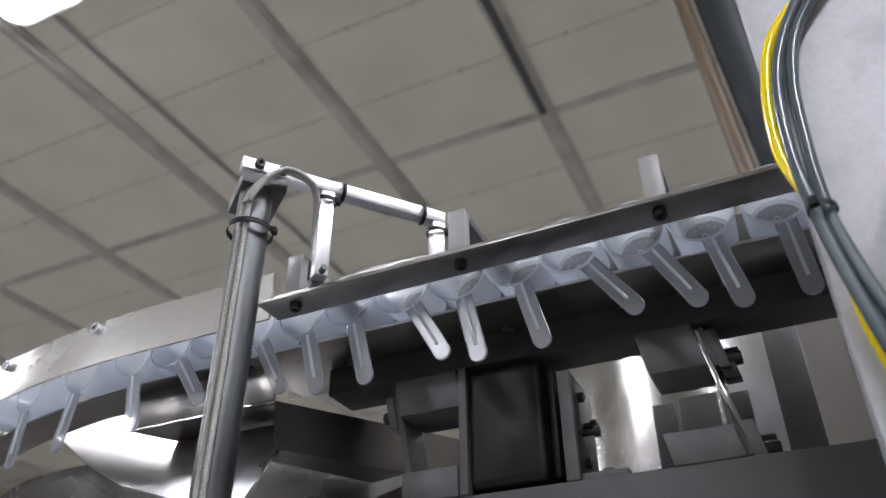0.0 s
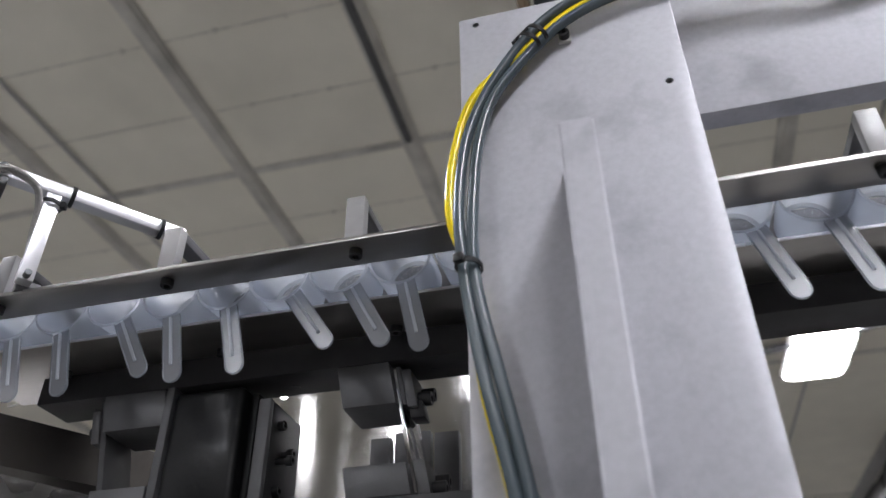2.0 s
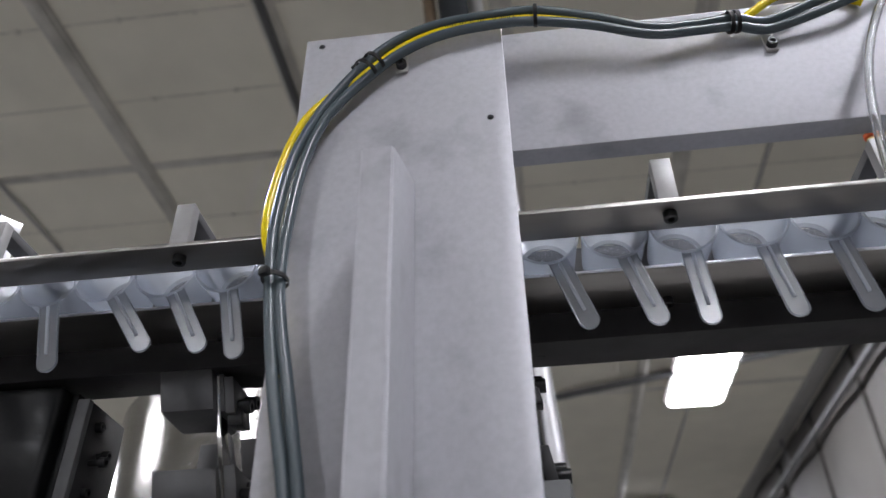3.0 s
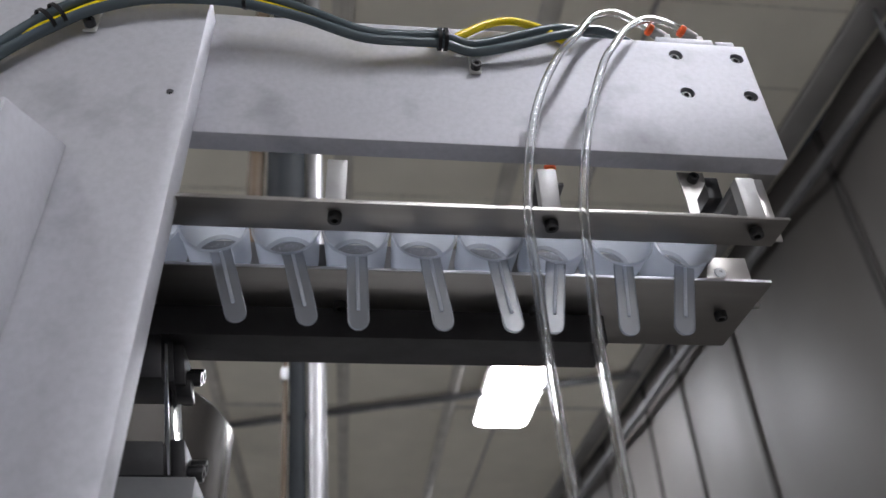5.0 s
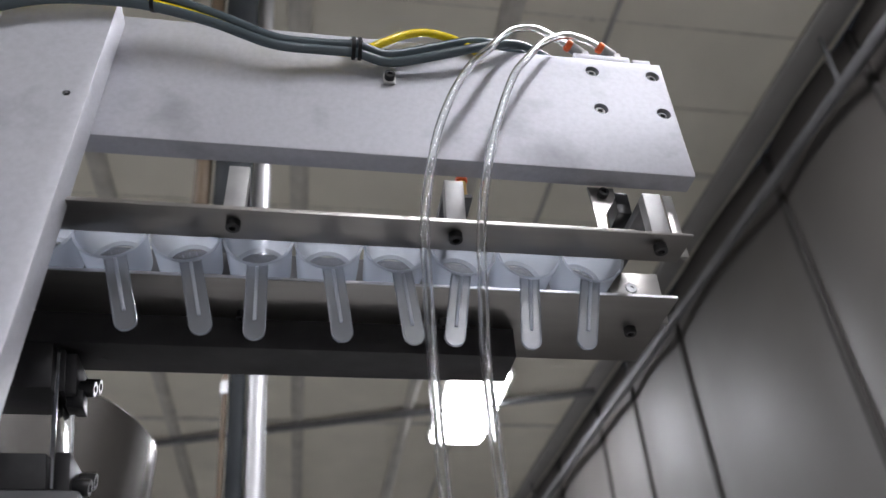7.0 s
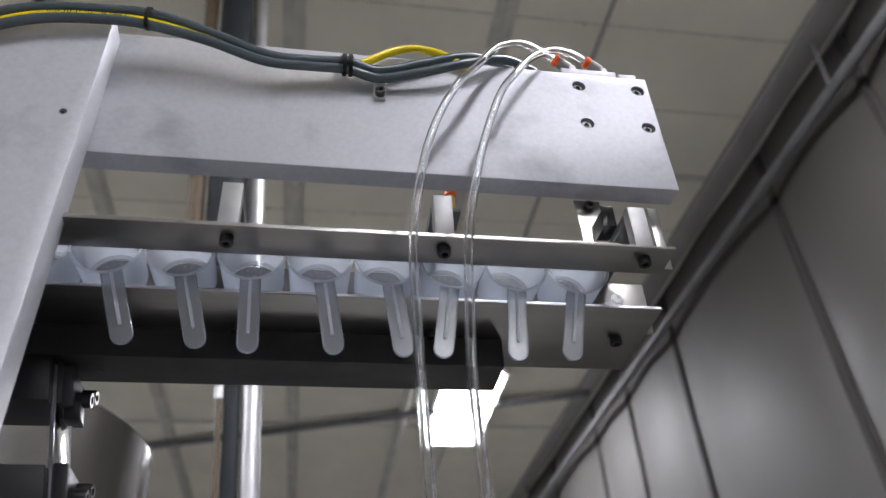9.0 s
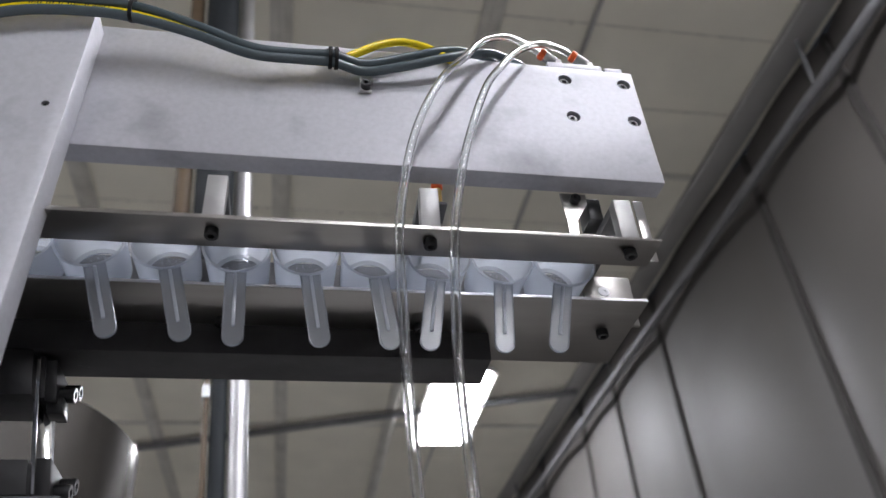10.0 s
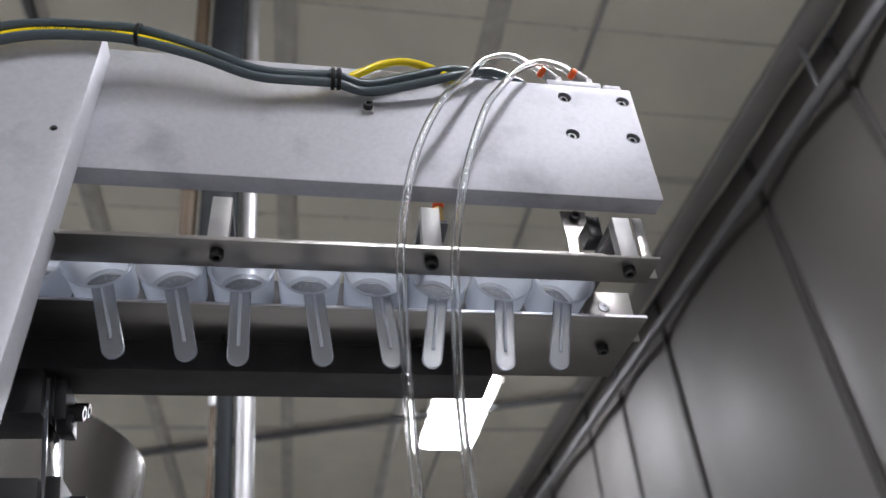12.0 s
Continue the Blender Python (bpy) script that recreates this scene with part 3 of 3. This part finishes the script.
def bowl():
    b = thing("feeder_bowl", "brushed stainless feeder bowl with curved guide band", "feeder bowl", at=(-0.95, 0.3, 1.2))
    part("guide_band", strip(bowl_line(-1.30, -0.694, 0.0095), 1.799, 1.8455, 0.0025), STAINLESS, b)
    for x in (-0.905, -1.055):
        place("screw", SCREW_BRIGHT, ALU_BRIGHT, b, towards((x, 0.0095 + bend(x) - 0.0013, 1.838), FRONT))
    line = bowl_line(-1.30, -0.7455, 0.046)
    bm = prism([(x, y) for x, y in line] + [(x, y + 0.042) for x, y in reversed(line)], 1.7848, 1.7873)
    part("curved_ledge", bm, SHADED_SHEET, b)
    part("curved_wall", strip([(x, y + 0.040) for x, y in line], 1.7875, 1.835, 0.002), SHEET, b)
    # tall rear band that shows above the rail
    part("rear_band", strip([(-0.770 + 0.0150 * k, 0.150 - 0.0004 * k * (14 - k) * 0.5) for k in range(15)], 1.79, 1.918, 0.002), STAINLESS, b)
    # sloped return pan under the ledge, added at the slope that mirrors a ceiling lamp
    bm = bmesh.new()
    pan = [(u, 0.130 + 0.72 * (z - 1.784), z) for u, z in ((-1.150, 1.8150), (-1.105, 1.8110), (-0.983, 1.7420), (-0.888, 1.6970), (-0.80, 1.6680), (-0.72, 1.6550), (-0.72, 1.7440), (-0.80, 1.7440), (-0.80, 1.8150))]
    front = [bm.verts.new(p) for p in pan]
    back = [bm.verts.new((x, y + 0.0025, z - 0.001)) for x, y, z in pan]
    bm.faces.new(front)
    bm.faces.new(back)
    for i in range(len(front)):
        j = (i + 1) % len(front)
        bm.faces.new((front[i], front[j], back[j], back[i]))
    part("return_pan", bm, SATIN, b)
    # body of the bowl, widening upward
    prof = [(0.10, 0.0), (0.20, 0.04), (0.30, 0.55), (0.36, 0.86), (0.365, 1.0), (0.358, 1.0), (0.29, 0.56), (0.19, 0.06), (0.0, 0.05)]
    part("bowl_body", spun(prof, (-1.06, 0.52, 1.33), (-1.06, 0.52, 1.765), 72), STAINLESS, b)
    part("pedestal", cyl((-1.06, 0.52, 0.0), (-1.06, 0.52, 1.3295), 0.14, 40, None, 0.003), BASE, b, "grey painted pedestal")


bowl()


def chute():
    c = thing("return_chute", "stainless sheet return chute under the curved track", "chute", at=(-0.75, 0.1, 1.6))
    part("front_panel", box(-0.885, -0.7190, 0.0610, 0.0630, 1.7490, 1.7846, 0.0003), SHEET, c)
    bm = prism([(-0.885, 0.0632), (-0.7190, 0.0632), (-0.585, 0.27), (-0.760, 0.31)], 1.7470, 1.7489)
    # bottom, side and deflector: underside shade put into the sheet's colour
    part("bottom_panel", bm, SHADED_SHEET, c)
    part("side_panel", strip([(-0.7180, 0.0640), (-0.583, 0.27)], 1.705, 1.7468, 0.002), SHADED_SHEET, c)
    part("deflector", strip([(-0.76, 0.26), (-0.635, 0.195), (-0.585, 0.29)], 1.55, 1.705, 0.002), SHADED_SHEET, c)


chute()


def drum():
    d = thing("hopper_drum", "brushed stainless drum behind the vibratory drive", "drum", at=(-0.42, 0.62, 0))
    c = (-0.42, 0.62)
    prof = [(0.268, 0.0), (0.27, 0.01), (0.27, 0.985), (0.268, 1.0), (0.262, 1.0), (0.262, 0.0)]
    part("shell", spun(prof, (*c, 1.715), (*c, 1.905), 96), DRUM, d)
    prof = [(0.2675, 1.0), (0.245, 0.90), (0.12, 0.50), (0.10, 0.42), (0.10, 0.0), (0.0, 0.0), (0.0, 0.42), (0.11, 0.51), (0.240, 0.92), (0.262, 1.0)]
    part("cone", spun(prof, (*c, 1.39), (*c, 1.7145), 96), DRUM, d)
    part("pedestal", cyl((*c, 0.0), (*c, 1.389), 0.16, 48, None, 0.003), BASE, d, "grey painted pedestal")


drum()


# ---- vibratory drive under the bar ----
def drive():
    def box(x0, x1, y0, y1, z0, z1, bevel=0.0008, bm=None, segments=2):
        return solid(x0, x1, y0 + 0.013, y1 + 0.013, z0, z1, bevel, bm, segments)

    d = thing("vibratory_drive", "grey vibratory drive with black coil and leaf springs", "vibratory drive", at=(-0.37, 0.15, 1.5))
    part("base_block", box(-0.66, -0.085, 0.083, 0.26, 0.0, 1.6515, 0.0015), BASE, d)
    bm = box(-0.5455, -0.4815, 0.080, 0.150, 1.655, 1.7530, 0.006, None, 4)
    part("coil_housing", bm, COIL, d, "scuffed black potted coil block")
    part("rear_seam", box(-0.4813, -0.4745, 0.092, 0.148, 1.658, 1.750, 0.002), COIL, d)
    part("coil_bracket", box(-0.5545, -0.5470, 0.080, 0.150, 1.6517, 1.7588, 0.0012), BLOCK, d)
    part("armature_plate", box(-0.4690, -0.4585, 0.083, 0.0900, 1.6517, 1.7400, 0.0012), BLOCK, d)
    # rest of the armature, blackened to paint its unlit side face
    part("armature_shaded_block", box(-0.4690, -0.4585, 0.0902, 0.145, 1.6517, 1.7395, 0.0012), BAR, d)
    for y, z, out in ((0.103, 1.7230, 0.0), (0.112, 1.7020, 0.006), (0.103, 1.6930, 0.010), (0.106, 1.6700, 0.0)):
        place("screw", SCREW_M5, BLACK, d, towards((-0.4585 + out, y + 0.013, z), (1, 0, 0)))
        if out:
            part("screw_shank", cyl((-0.4585, y + 0.013, z), (-0.4584 + out, y + 0.013, z), 0.0026, 16), BLACK, d)
    part("armature_foot", box(-0.4583, -0.4230, 0.088, 0.150, 1.6517, 1.6575, 0.0008), BLOCK, d)
    place("screw", SCREW_STEEL, POST, d, towards((-0.4410, 0.119, 1.6575), (0, 0, 1)))
    # leaf springs lean: each set is sheared along the drive
    def lean(bm):
        for v in bm.verts:
            v.co.x -= 0.19 * (v.co.z - 1.750)
        return bm

    def twist(bm):
        for v in bm.verts:
            v.co.x += 0.075 * (v.co.y - 0.101)
        return bm

    def foot(x, z):
        return x - 0.19 * (z - 1.750)

    # spring set before the coil
    part("upper_block", lean(box(-0.6140, -0.5560, 0.082, 0.130, 1.7260, 1.7588, 0.0010)), BLOCK, d)
    part("lower_block", box(-0.6060, -0.5560, 0.080, 0.130, 1.6517, 1.6760, 0.0010), BLOCK, d)
    part("clamp_plate", lean(box(-0.6275, -0.6200, 0.086, 0.128, 1.7180, 1.7480, 0.0008)), BLOCK, d)
    part("leaf_spring", lean(box(-0.6198, -0.6144, 0.088, 0.126, 1.6517, 1.7570, 0.0004)), BLOCK, d)
    place("screw", SCREW_BIG, BLACK, d, towards((foot(-0.6275, 1.735), 0.116, 1.735), (-1, 0, 0)))

    # spring sets behind the coil and behind the column
    for x in (-0.358, -0.124):
        # the set behind the column is shaded: blackened tone instead of grey
        tone = BLOCK if x < -0.3 else BAR
        part("upper_block", lean(box(x - 0.044, x - 0.0004, 0.083, 0.128, 1.7230, 1.7588, 0.0010)), tone, d)
        part("lower_block", lean(box(x - 0.050, x - 0.0004, 0.083, 0.128, 1.6517, 1.6760, 0.0010)), tone, d)
        part("leaf_spring", twist(lean(box(x, x + 0.0034, 0.088, 0.126, 1.6540, 1.7560, 0.0003))), POLISHED, d, "bright steel leaf spring")
        part("spacer_plate", lean(box(x + 0.0036, x + 0.0070, 0.088, 0.126, 1.7230, 1.7560, 0.0005)), tone, d)
        part("clamp_plate", lean(box(x + 0.0072, x + 0.0150, 0.088, 0.126, 1.7210, 1.7530, 0.0008)), tone, d)
        part("clamp_plate", lean(box(x + 0.0036, x + 0.0130, 0.088, 0.126, 1.6517, 1.6790, 0.0008)), tone, d)
        # wedge nut under the upper clamp
        part("wedge_nut", lean(box(x + 0.0072, x + 0.0190, 0.092, 0.106, 1.7130, 1.7270, 0.0012)), BLACK, d)
        for z, out in ((1.742, 0.0150), (1.731, 0.0150), (1.670, 0.0130), (1.659, 0.0130)):
            y = 0.118 if z in (1.742, 1.670) else 0.100
            place("screw", SCREW_BIG, BLACK, d, towards((foot(x + out, z), y + 0.013, z), (1, 0, 0)))
    part("rear_plate", box(-0.313, -0.284, 0.200, 0.215, 1.6517, 1.80, 0.001), BLOCK, d)
    for x0, x1, top in ((-0.420, -0.4005, 1.750), (-0.396, -0.362, 1.753), (-0.3585, -0.335, 1.750)):
        part("rear_plate", box(x0, x1, 0.215, 0.226, 1.6517, top, 0.001), BLOCK, d)


drive()


# ---- sensor post ----
def sensor_post():
    px, py = -0.672, -0.055
    s = thing("sensor_post", "round satin steel post with clamp and bent sensor arms", "sensor stand", at=(px, py, 0))
    part("post", cyl((px, py, 0), (px, py, 1.8825), 0.0138, 40, None, 0.001), POST, s)
    part("foot", cyl((px, py, 0), (px, py, 0.02), 0.06, 40, None, 0.002), POST, s)
    d = Vector((0.62, 0.785, 0)).normalized()
    n = Vector((d.y, -d.x, 0))
    rot = Matrix(((d.x, -d.y, 0), (d.y, d.x, 0), (0, 0, 1))).to_4x4()

    def along(a0, a1, b0, b1, z0, z1, bevel=0.0008):
        bm = box(a0, a1, b0, b1, z0, z1, bevel)
        bm.transform(Matrix.Translation((-0.6635, -0.0590, -0.003)) @ rot)
        return bm

    part("clamp_block", along(-0.018, 0.020, -0.006, 0.046, 1.8850, 1.8990, 0.0012), CLAMP, s)
    part("cross_arm", along(-0.020, 0.170, -0.006, 0.006, 1.8992, 1.9112, 0.0008), ALU_BRIGHT, s, "bright square aluminium arm")
    part("drop_arm", along(0.050, 0.062, -0.0058, 0.0058, 1.8130, 1.8990, 0.0008), ALU_BRIGHT, s, "bright square aluminium arm")
    part("drop_arm", along(0.1575, 0.1695, -0.0058, 0.0058, 1.8500, 1.8990, 0.0008), ALU_BRIGHT, s, "bright square aluminium arm")
    for a in (-0.006, 0.014):
        p = Vector((-0.6635, -0.0590, 1.9020)) + d * a + n * 0.006
        place("screw", SCREW_M5, BLACK, s, towards(p, n))
    e = Vector((-0.6635, -0.0590, 1.813)) + d * 0.056 + n * 0.006
    part("sensor_tip", cyl(e, e + n * 0.008, 0.0028, 20), POST, s)
    part("sensor_body", along(0.052, 0.070, 0.006, 0.020, 1.8085, 1.8190, 0.0012), BLOCK, s)
    for off in (0.0, 0.0056):
        path = smooth_path([(px + 0.002 + off, py - 0.0160, 0.9), (px + 0.002 + off, py - 0.0160, 1.5), (px + 0.002 + off, py - 0.0160, 1.82),
                            (-0.664 + off, -0.075, 1.862), (-0.652 + off, -0.068, 1.886), (-0.643 + off, -0.056, 1.8955 + off * 0.3), (-0.633 + off * 0.5, -0.036, 1.8950),
                            (-0.632 + off * 0.4, -0.0255, 1.884), (-0.637 + off * 0.4, -0.016, 1.858), (-0.637 + off * 0.4, -0.012, 1.826)], 8)
        part("cable", sweep(path, 0.0021, 10), BRAID, s, "grey braided sensor cable")
    part("cable_tie", tie_band((px + 0.001, py - 0.002, 1.842), (0, 0, 1), 0.0178, 0.0190, 0.0045, 200), PLASTIC_BLACK, s)
    for a in (0.070, 0.148):
        c = Vector((-0.6635, -0.0590, 1.9022)) + d * a
        part("cable_tie", tie_band(c, d, 0.0085, 0.0085, 0.0035, 60), PLASTIC_BLACK, s)
    for a in (0.056, 0.1635):
        c = Vector((-0.6635, -0.0590, 1.887)) + d * a
        part("cable_tie", tie_band(c, (0, 0, 1), 0.0085, 0.0085, 0.0035, 200), PLASTIC_BLACK, s)


sensor_post()


# ---- hoses on the stand ----
HOSE_LINE = [(-0.205, -0.046, 1.20), (-0.222, -0.046, 1.50), (-0.2380, -0.046, 1.602), (-0.2505, -0.047, 1.663), (-0.2590, -0.047, 1.709), (-0.2620, -0.047, 1.741),
             (-0.2630, -0.046, 1.787), (-0.2580, -0.043, 1.848), (-0.2415, -0.041, 1.896), (-0.2080, -0.041, 1.940), (-0.182, -0.041, 1.963), (-0.150, -0.041, 1.977),
             (-0.110, -0.039, 1.983), (-0.077, -0.036, 1.985), (-0.032, -0.030, 1.979), (0.013, -0.024, 1.967), (0.050, -0.020, 1.969), (0.079, -0.018, 1.972), (0.105, -0.014, 1.970)]


def hose_line(dx, dz, dy, extra):
    out = []
    for i, (x, y, z) in enumerate(HOSE_LINE):
        a = HOSE_LINE[max(i - 1, 0)]
        b = HOSE_LINE[min(i + 1, len(HOSE_LINE) - 1)]
        t = Vector((b[0] - a[0], 0, b[2] - a[2])).normalized()
        nrm = Vector((-t.z, 0, t.x))
        w = 1.0 + 0.2 * math.sin(i * 1.7 + dx * 900) + (0.55 if -0.215 < x < -0.05 and z > 1.93 else 0.0) - (0.15 if z < 1.76 else 0.0)
        out.append(Vector((x, y + dy, z)) + nrm * dz * w)
    return out + [Vector(p) for p in extra]


def hoses():
    for name, mat, label, dz, dy, r, extra in (
            ("air_hose", HOSE_GREY, "grey air hose tied along the stand", 0.0043, 0.001, 0.0040, [(0.145, -0.011, 1.992), (0.180, -0.009, 2.007), (0.215, 0.004, 2.018), (0.250, 0.020, 2.018)]),
            ("air_hose", HOSE_GREY, "grey air hose tied along the stand", -0.0043, 0.001, 0.0040, [(0.140, -0.016, 1.973), (0.178, -0.018, 1.987), (0.215, -0.009, 2.008), (0.250, 0.010, 2.018)]),
            ("signal_hose", HOSE_YELLOW, "bright yellow hose tied along the stand", 0.0004, 0.0040, 0.0036, [(0.098, -0.013, 1.987), (0.117, -0.011, 2.003), (0.137, -0.010, 2.011), (0.158, -0.0090, 2.008), (0.176, -0.0085, 1.997), (0.186, -0.0085, 1.990)])):
        h = thing(name, label, "hose", "hoses on the stand")
        pts = hose_line(dz, dz, dy, extra)
        if mat is HOSE_YELLOW:
            pts = pts[:len(HOSE_LINE) - 1] + pts[len(HOSE_LINE):]
            for i, p in enumerate(pts):
                if 1.76 < p.z < 1.93 and p.x < -0.2:
                    p.x -= 0.0108
                    p.y -= 0.002
                if p.z < 1.70:
                    p.x -= 0.0060
                    p.y += 0.0050
        line = smooth_path(pts, 8)
        part("tube", sweep(line, r, 16), mat, h)
        if mat is HOSE_YELLOW:
            # worn print along the hose
            bm = bmesh.new()
            rng = random.Random(3)
            spots = [p for p in smooth_path(pts, 40) if -0.150 < p.x < -0.092 and p.z > 1.9]
            for p in spots[::2]:
                if rng.random() < 0.7:
                    h0 = rng.uniform(0.0006, 0.0011)
                    box(p.x - 0.0004, p.x + 0.0004, p.y - r - 0.0001, p.y - r + 0.0006, p.z - h0, p.z + h0, 0, bm)
            part("print_mark", bm, PLASTIC_BLACK, h, "worn black print")
    for c, ax, rx in (((-0.2620, -0.047, 1.741), (0, 0, 1), 0.0090), ((-0.2125, -0.041, 1.937), (0.6, 0, 0.75), 0.0100), ((-0.2060, -0.041, 1.944), (0.65, 0, 0.7), 0.0100),
                      ((-0.077, -0.036, 1.985), (1, 0, -0.05), 0.0100), ((0.076, -0.018, 1.972), (1, 0, 0.02), 0.0100), ((0.081, -0.018, 1.972), (1, 0, 0.02), 0.0100)):
        t = thing("cable_tie", "black nylon cable tie round the hoses", "cable tie", "cable ties")
        part("band", tie_band(c, ax, rx, rx * 0.80, 0.0030, 70), PLASTIC_BLACK, t)
    for (x, y, z), lift in (((-0.186, -0.029, 1.946), 1), ((0.106, -0.0037, 1.953), 1)):
        c = thing("hose_clip", "white nylon hose clip with black screw", "clip", "hose clips", at=(x, y, z))
        part("tab", box(x - 0.0050, x + 0.0050, y - 0.0030, y - 0.0001, z - 0.0054, z + 0.016, 0.0012), WHITE_PLASTIC, c)
        place("screw", SCREW_M5, BLACK, c, towards((x, y - 0.0032, z), FRONT))


hoses()


# ---- air blow-off: fittings and clear tubes ----
def air_tubes():
    for x0, fx, pts in (
            (0.271, 0.271, [(0.271, 0.002, 2.0255), (0.257, -0.002, 2.0315), (0.234, -0.012, 2.029), (0.205, -0.028, 2.000), (0.182, -0.042, 1.957), (0.163, -0.050, 1.925), (0.145, -0.050, 1.885),
                     (0.132, -0.050, 1.838), (0.123, -0.050, 1.773), (0.123, -0.050, 1.720), (0.124, -0.050, 1.667), (0.127, -0.050, 1.60), (0.135, -0.050, 1.45), (0.14, -0.05, 1.30)]),
            (0.300, 0.300, [(0.301, 0.002, 2.0265), (0.287, -0.002, 2.0325), (0.263, -0.011, 2.025), (0.234, -0.028, 1.990), (0.212, -0.042, 1.950), (0.194, -0.050, 1.914), (0.176, -0.050, 1.858), (0.165, -0.050, 1.809),
                     (0.159, -0.050, 1.770), (0.156, -0.050, 1.722), (0.154, -0.050, 1.668), (0.156, -0.050, 1.60), (0.162, -0.05, 1.45), (0.165, -0.05, 1.30)])):
        t = thing("air_tube", "clear plastic air tube looping over the arm", "tube", "clear air tubes", at=(x0, 0.004, 2.03))
        part("tube", sweep(smooth_path(pts, 8), 0.0032, 16, 0.0021), CLEAR, t)
        f = thing("push_fitting", "push-in air fitting with orange collar", "fitting", "air fittings", at=(fx, 0.004, 2.005))
        p = Vector(pts[0])
        q = Vector(pts[1])
        d = (q - p).normalized()
        part("body", cyl(p - d * 0.012, p, 0.0050, 24), BRACKET, f)
        part("stem", cyl((p.x + 0.012, p.y + 0.003, 2.0125), (p.x + 0.012, p.y + 0.003, 2.0215), 0.0055, 6), BRACKET, f)
        part("collar", cyl(p, p + d * 0.0055, 0.0054, 24, None, 0.001), ORANGE, f, "orange release collar")
    m = thing("air_manifold", "aluminium air block on top of the arm", "air manifold", at=(0.30, 0.012, 2.005))
    part("block", box(0.270, 0.322, -0.0030, 0.015, 2.0052, 2.0125, 0.001), ALU, m)
    part("cap", box(0.324, 0.341, -0.0030, 0.015, 2.0052, 2.0105, 0.001), ALU, m)
    n = thing("air_nozzle", "brass air nozzle with orange collar behind the bracket", "air nozzle", at=(0.165, 0.03, 1.87))
    part("body", cyl((0.165, 0.024, 1.850), (0.165, 0.024, 1.872), 0.0038, 20), BRASS, n)
    part("collar", cyl((0.165, 0.024, 1.8722), (0.165, 0.024, 1.8775), 0.0048, 20, None, 0.001), ORANGE, n, "orange release collar")
    part("holder", box(0.161, 0.170, 0.012, 0.036, 1.8466, 1.8500, 0.0005), BLOCK, n)


air_tubes()


def end_stop():
    s = thing("end_sensor", "stainless sensor plate and holder under the arm end", "sensor bracket", at=(0.27, 0.03, 1.87))
    bm = bmesh.new()
    outline = ((0.2650, 1.8697), (0.2865, 1.8697), (0.2865, 1.8600), (0.2755, 1.8420), (0.2735, 1.8085), (0.2660, 1.8085), (0.2670, 1.8400))
    sides = [[bm.verts.new((x, y, z)) for x, z in outline] for y in (0.0160, 0.0178)]
    for ring in sides:
        bm.faces.new(ring)
    for k in range(len(outline)):
        m = (k + 1) % len(outline)
        bm.faces.new((sides[0][k], sides[0][m], sides[1][m], sides[1][k]))
    part("plate", bm, SHEET, s)
    part("clamp", box(0.288, 0.300, 0.0200, 0.0400, 1.8480, 1.8695, 0.0012), BLACK, s)
    place("screw", SCREW_M5, POST, s, towards((0.276, 0.0160, 1.862), FRONT))
    part("hanger", box(0.3290, 0.3375, 0.0200, 0.0222, 1.8076, 1.8697, 0.0005), SHEET, s)


end_stop()
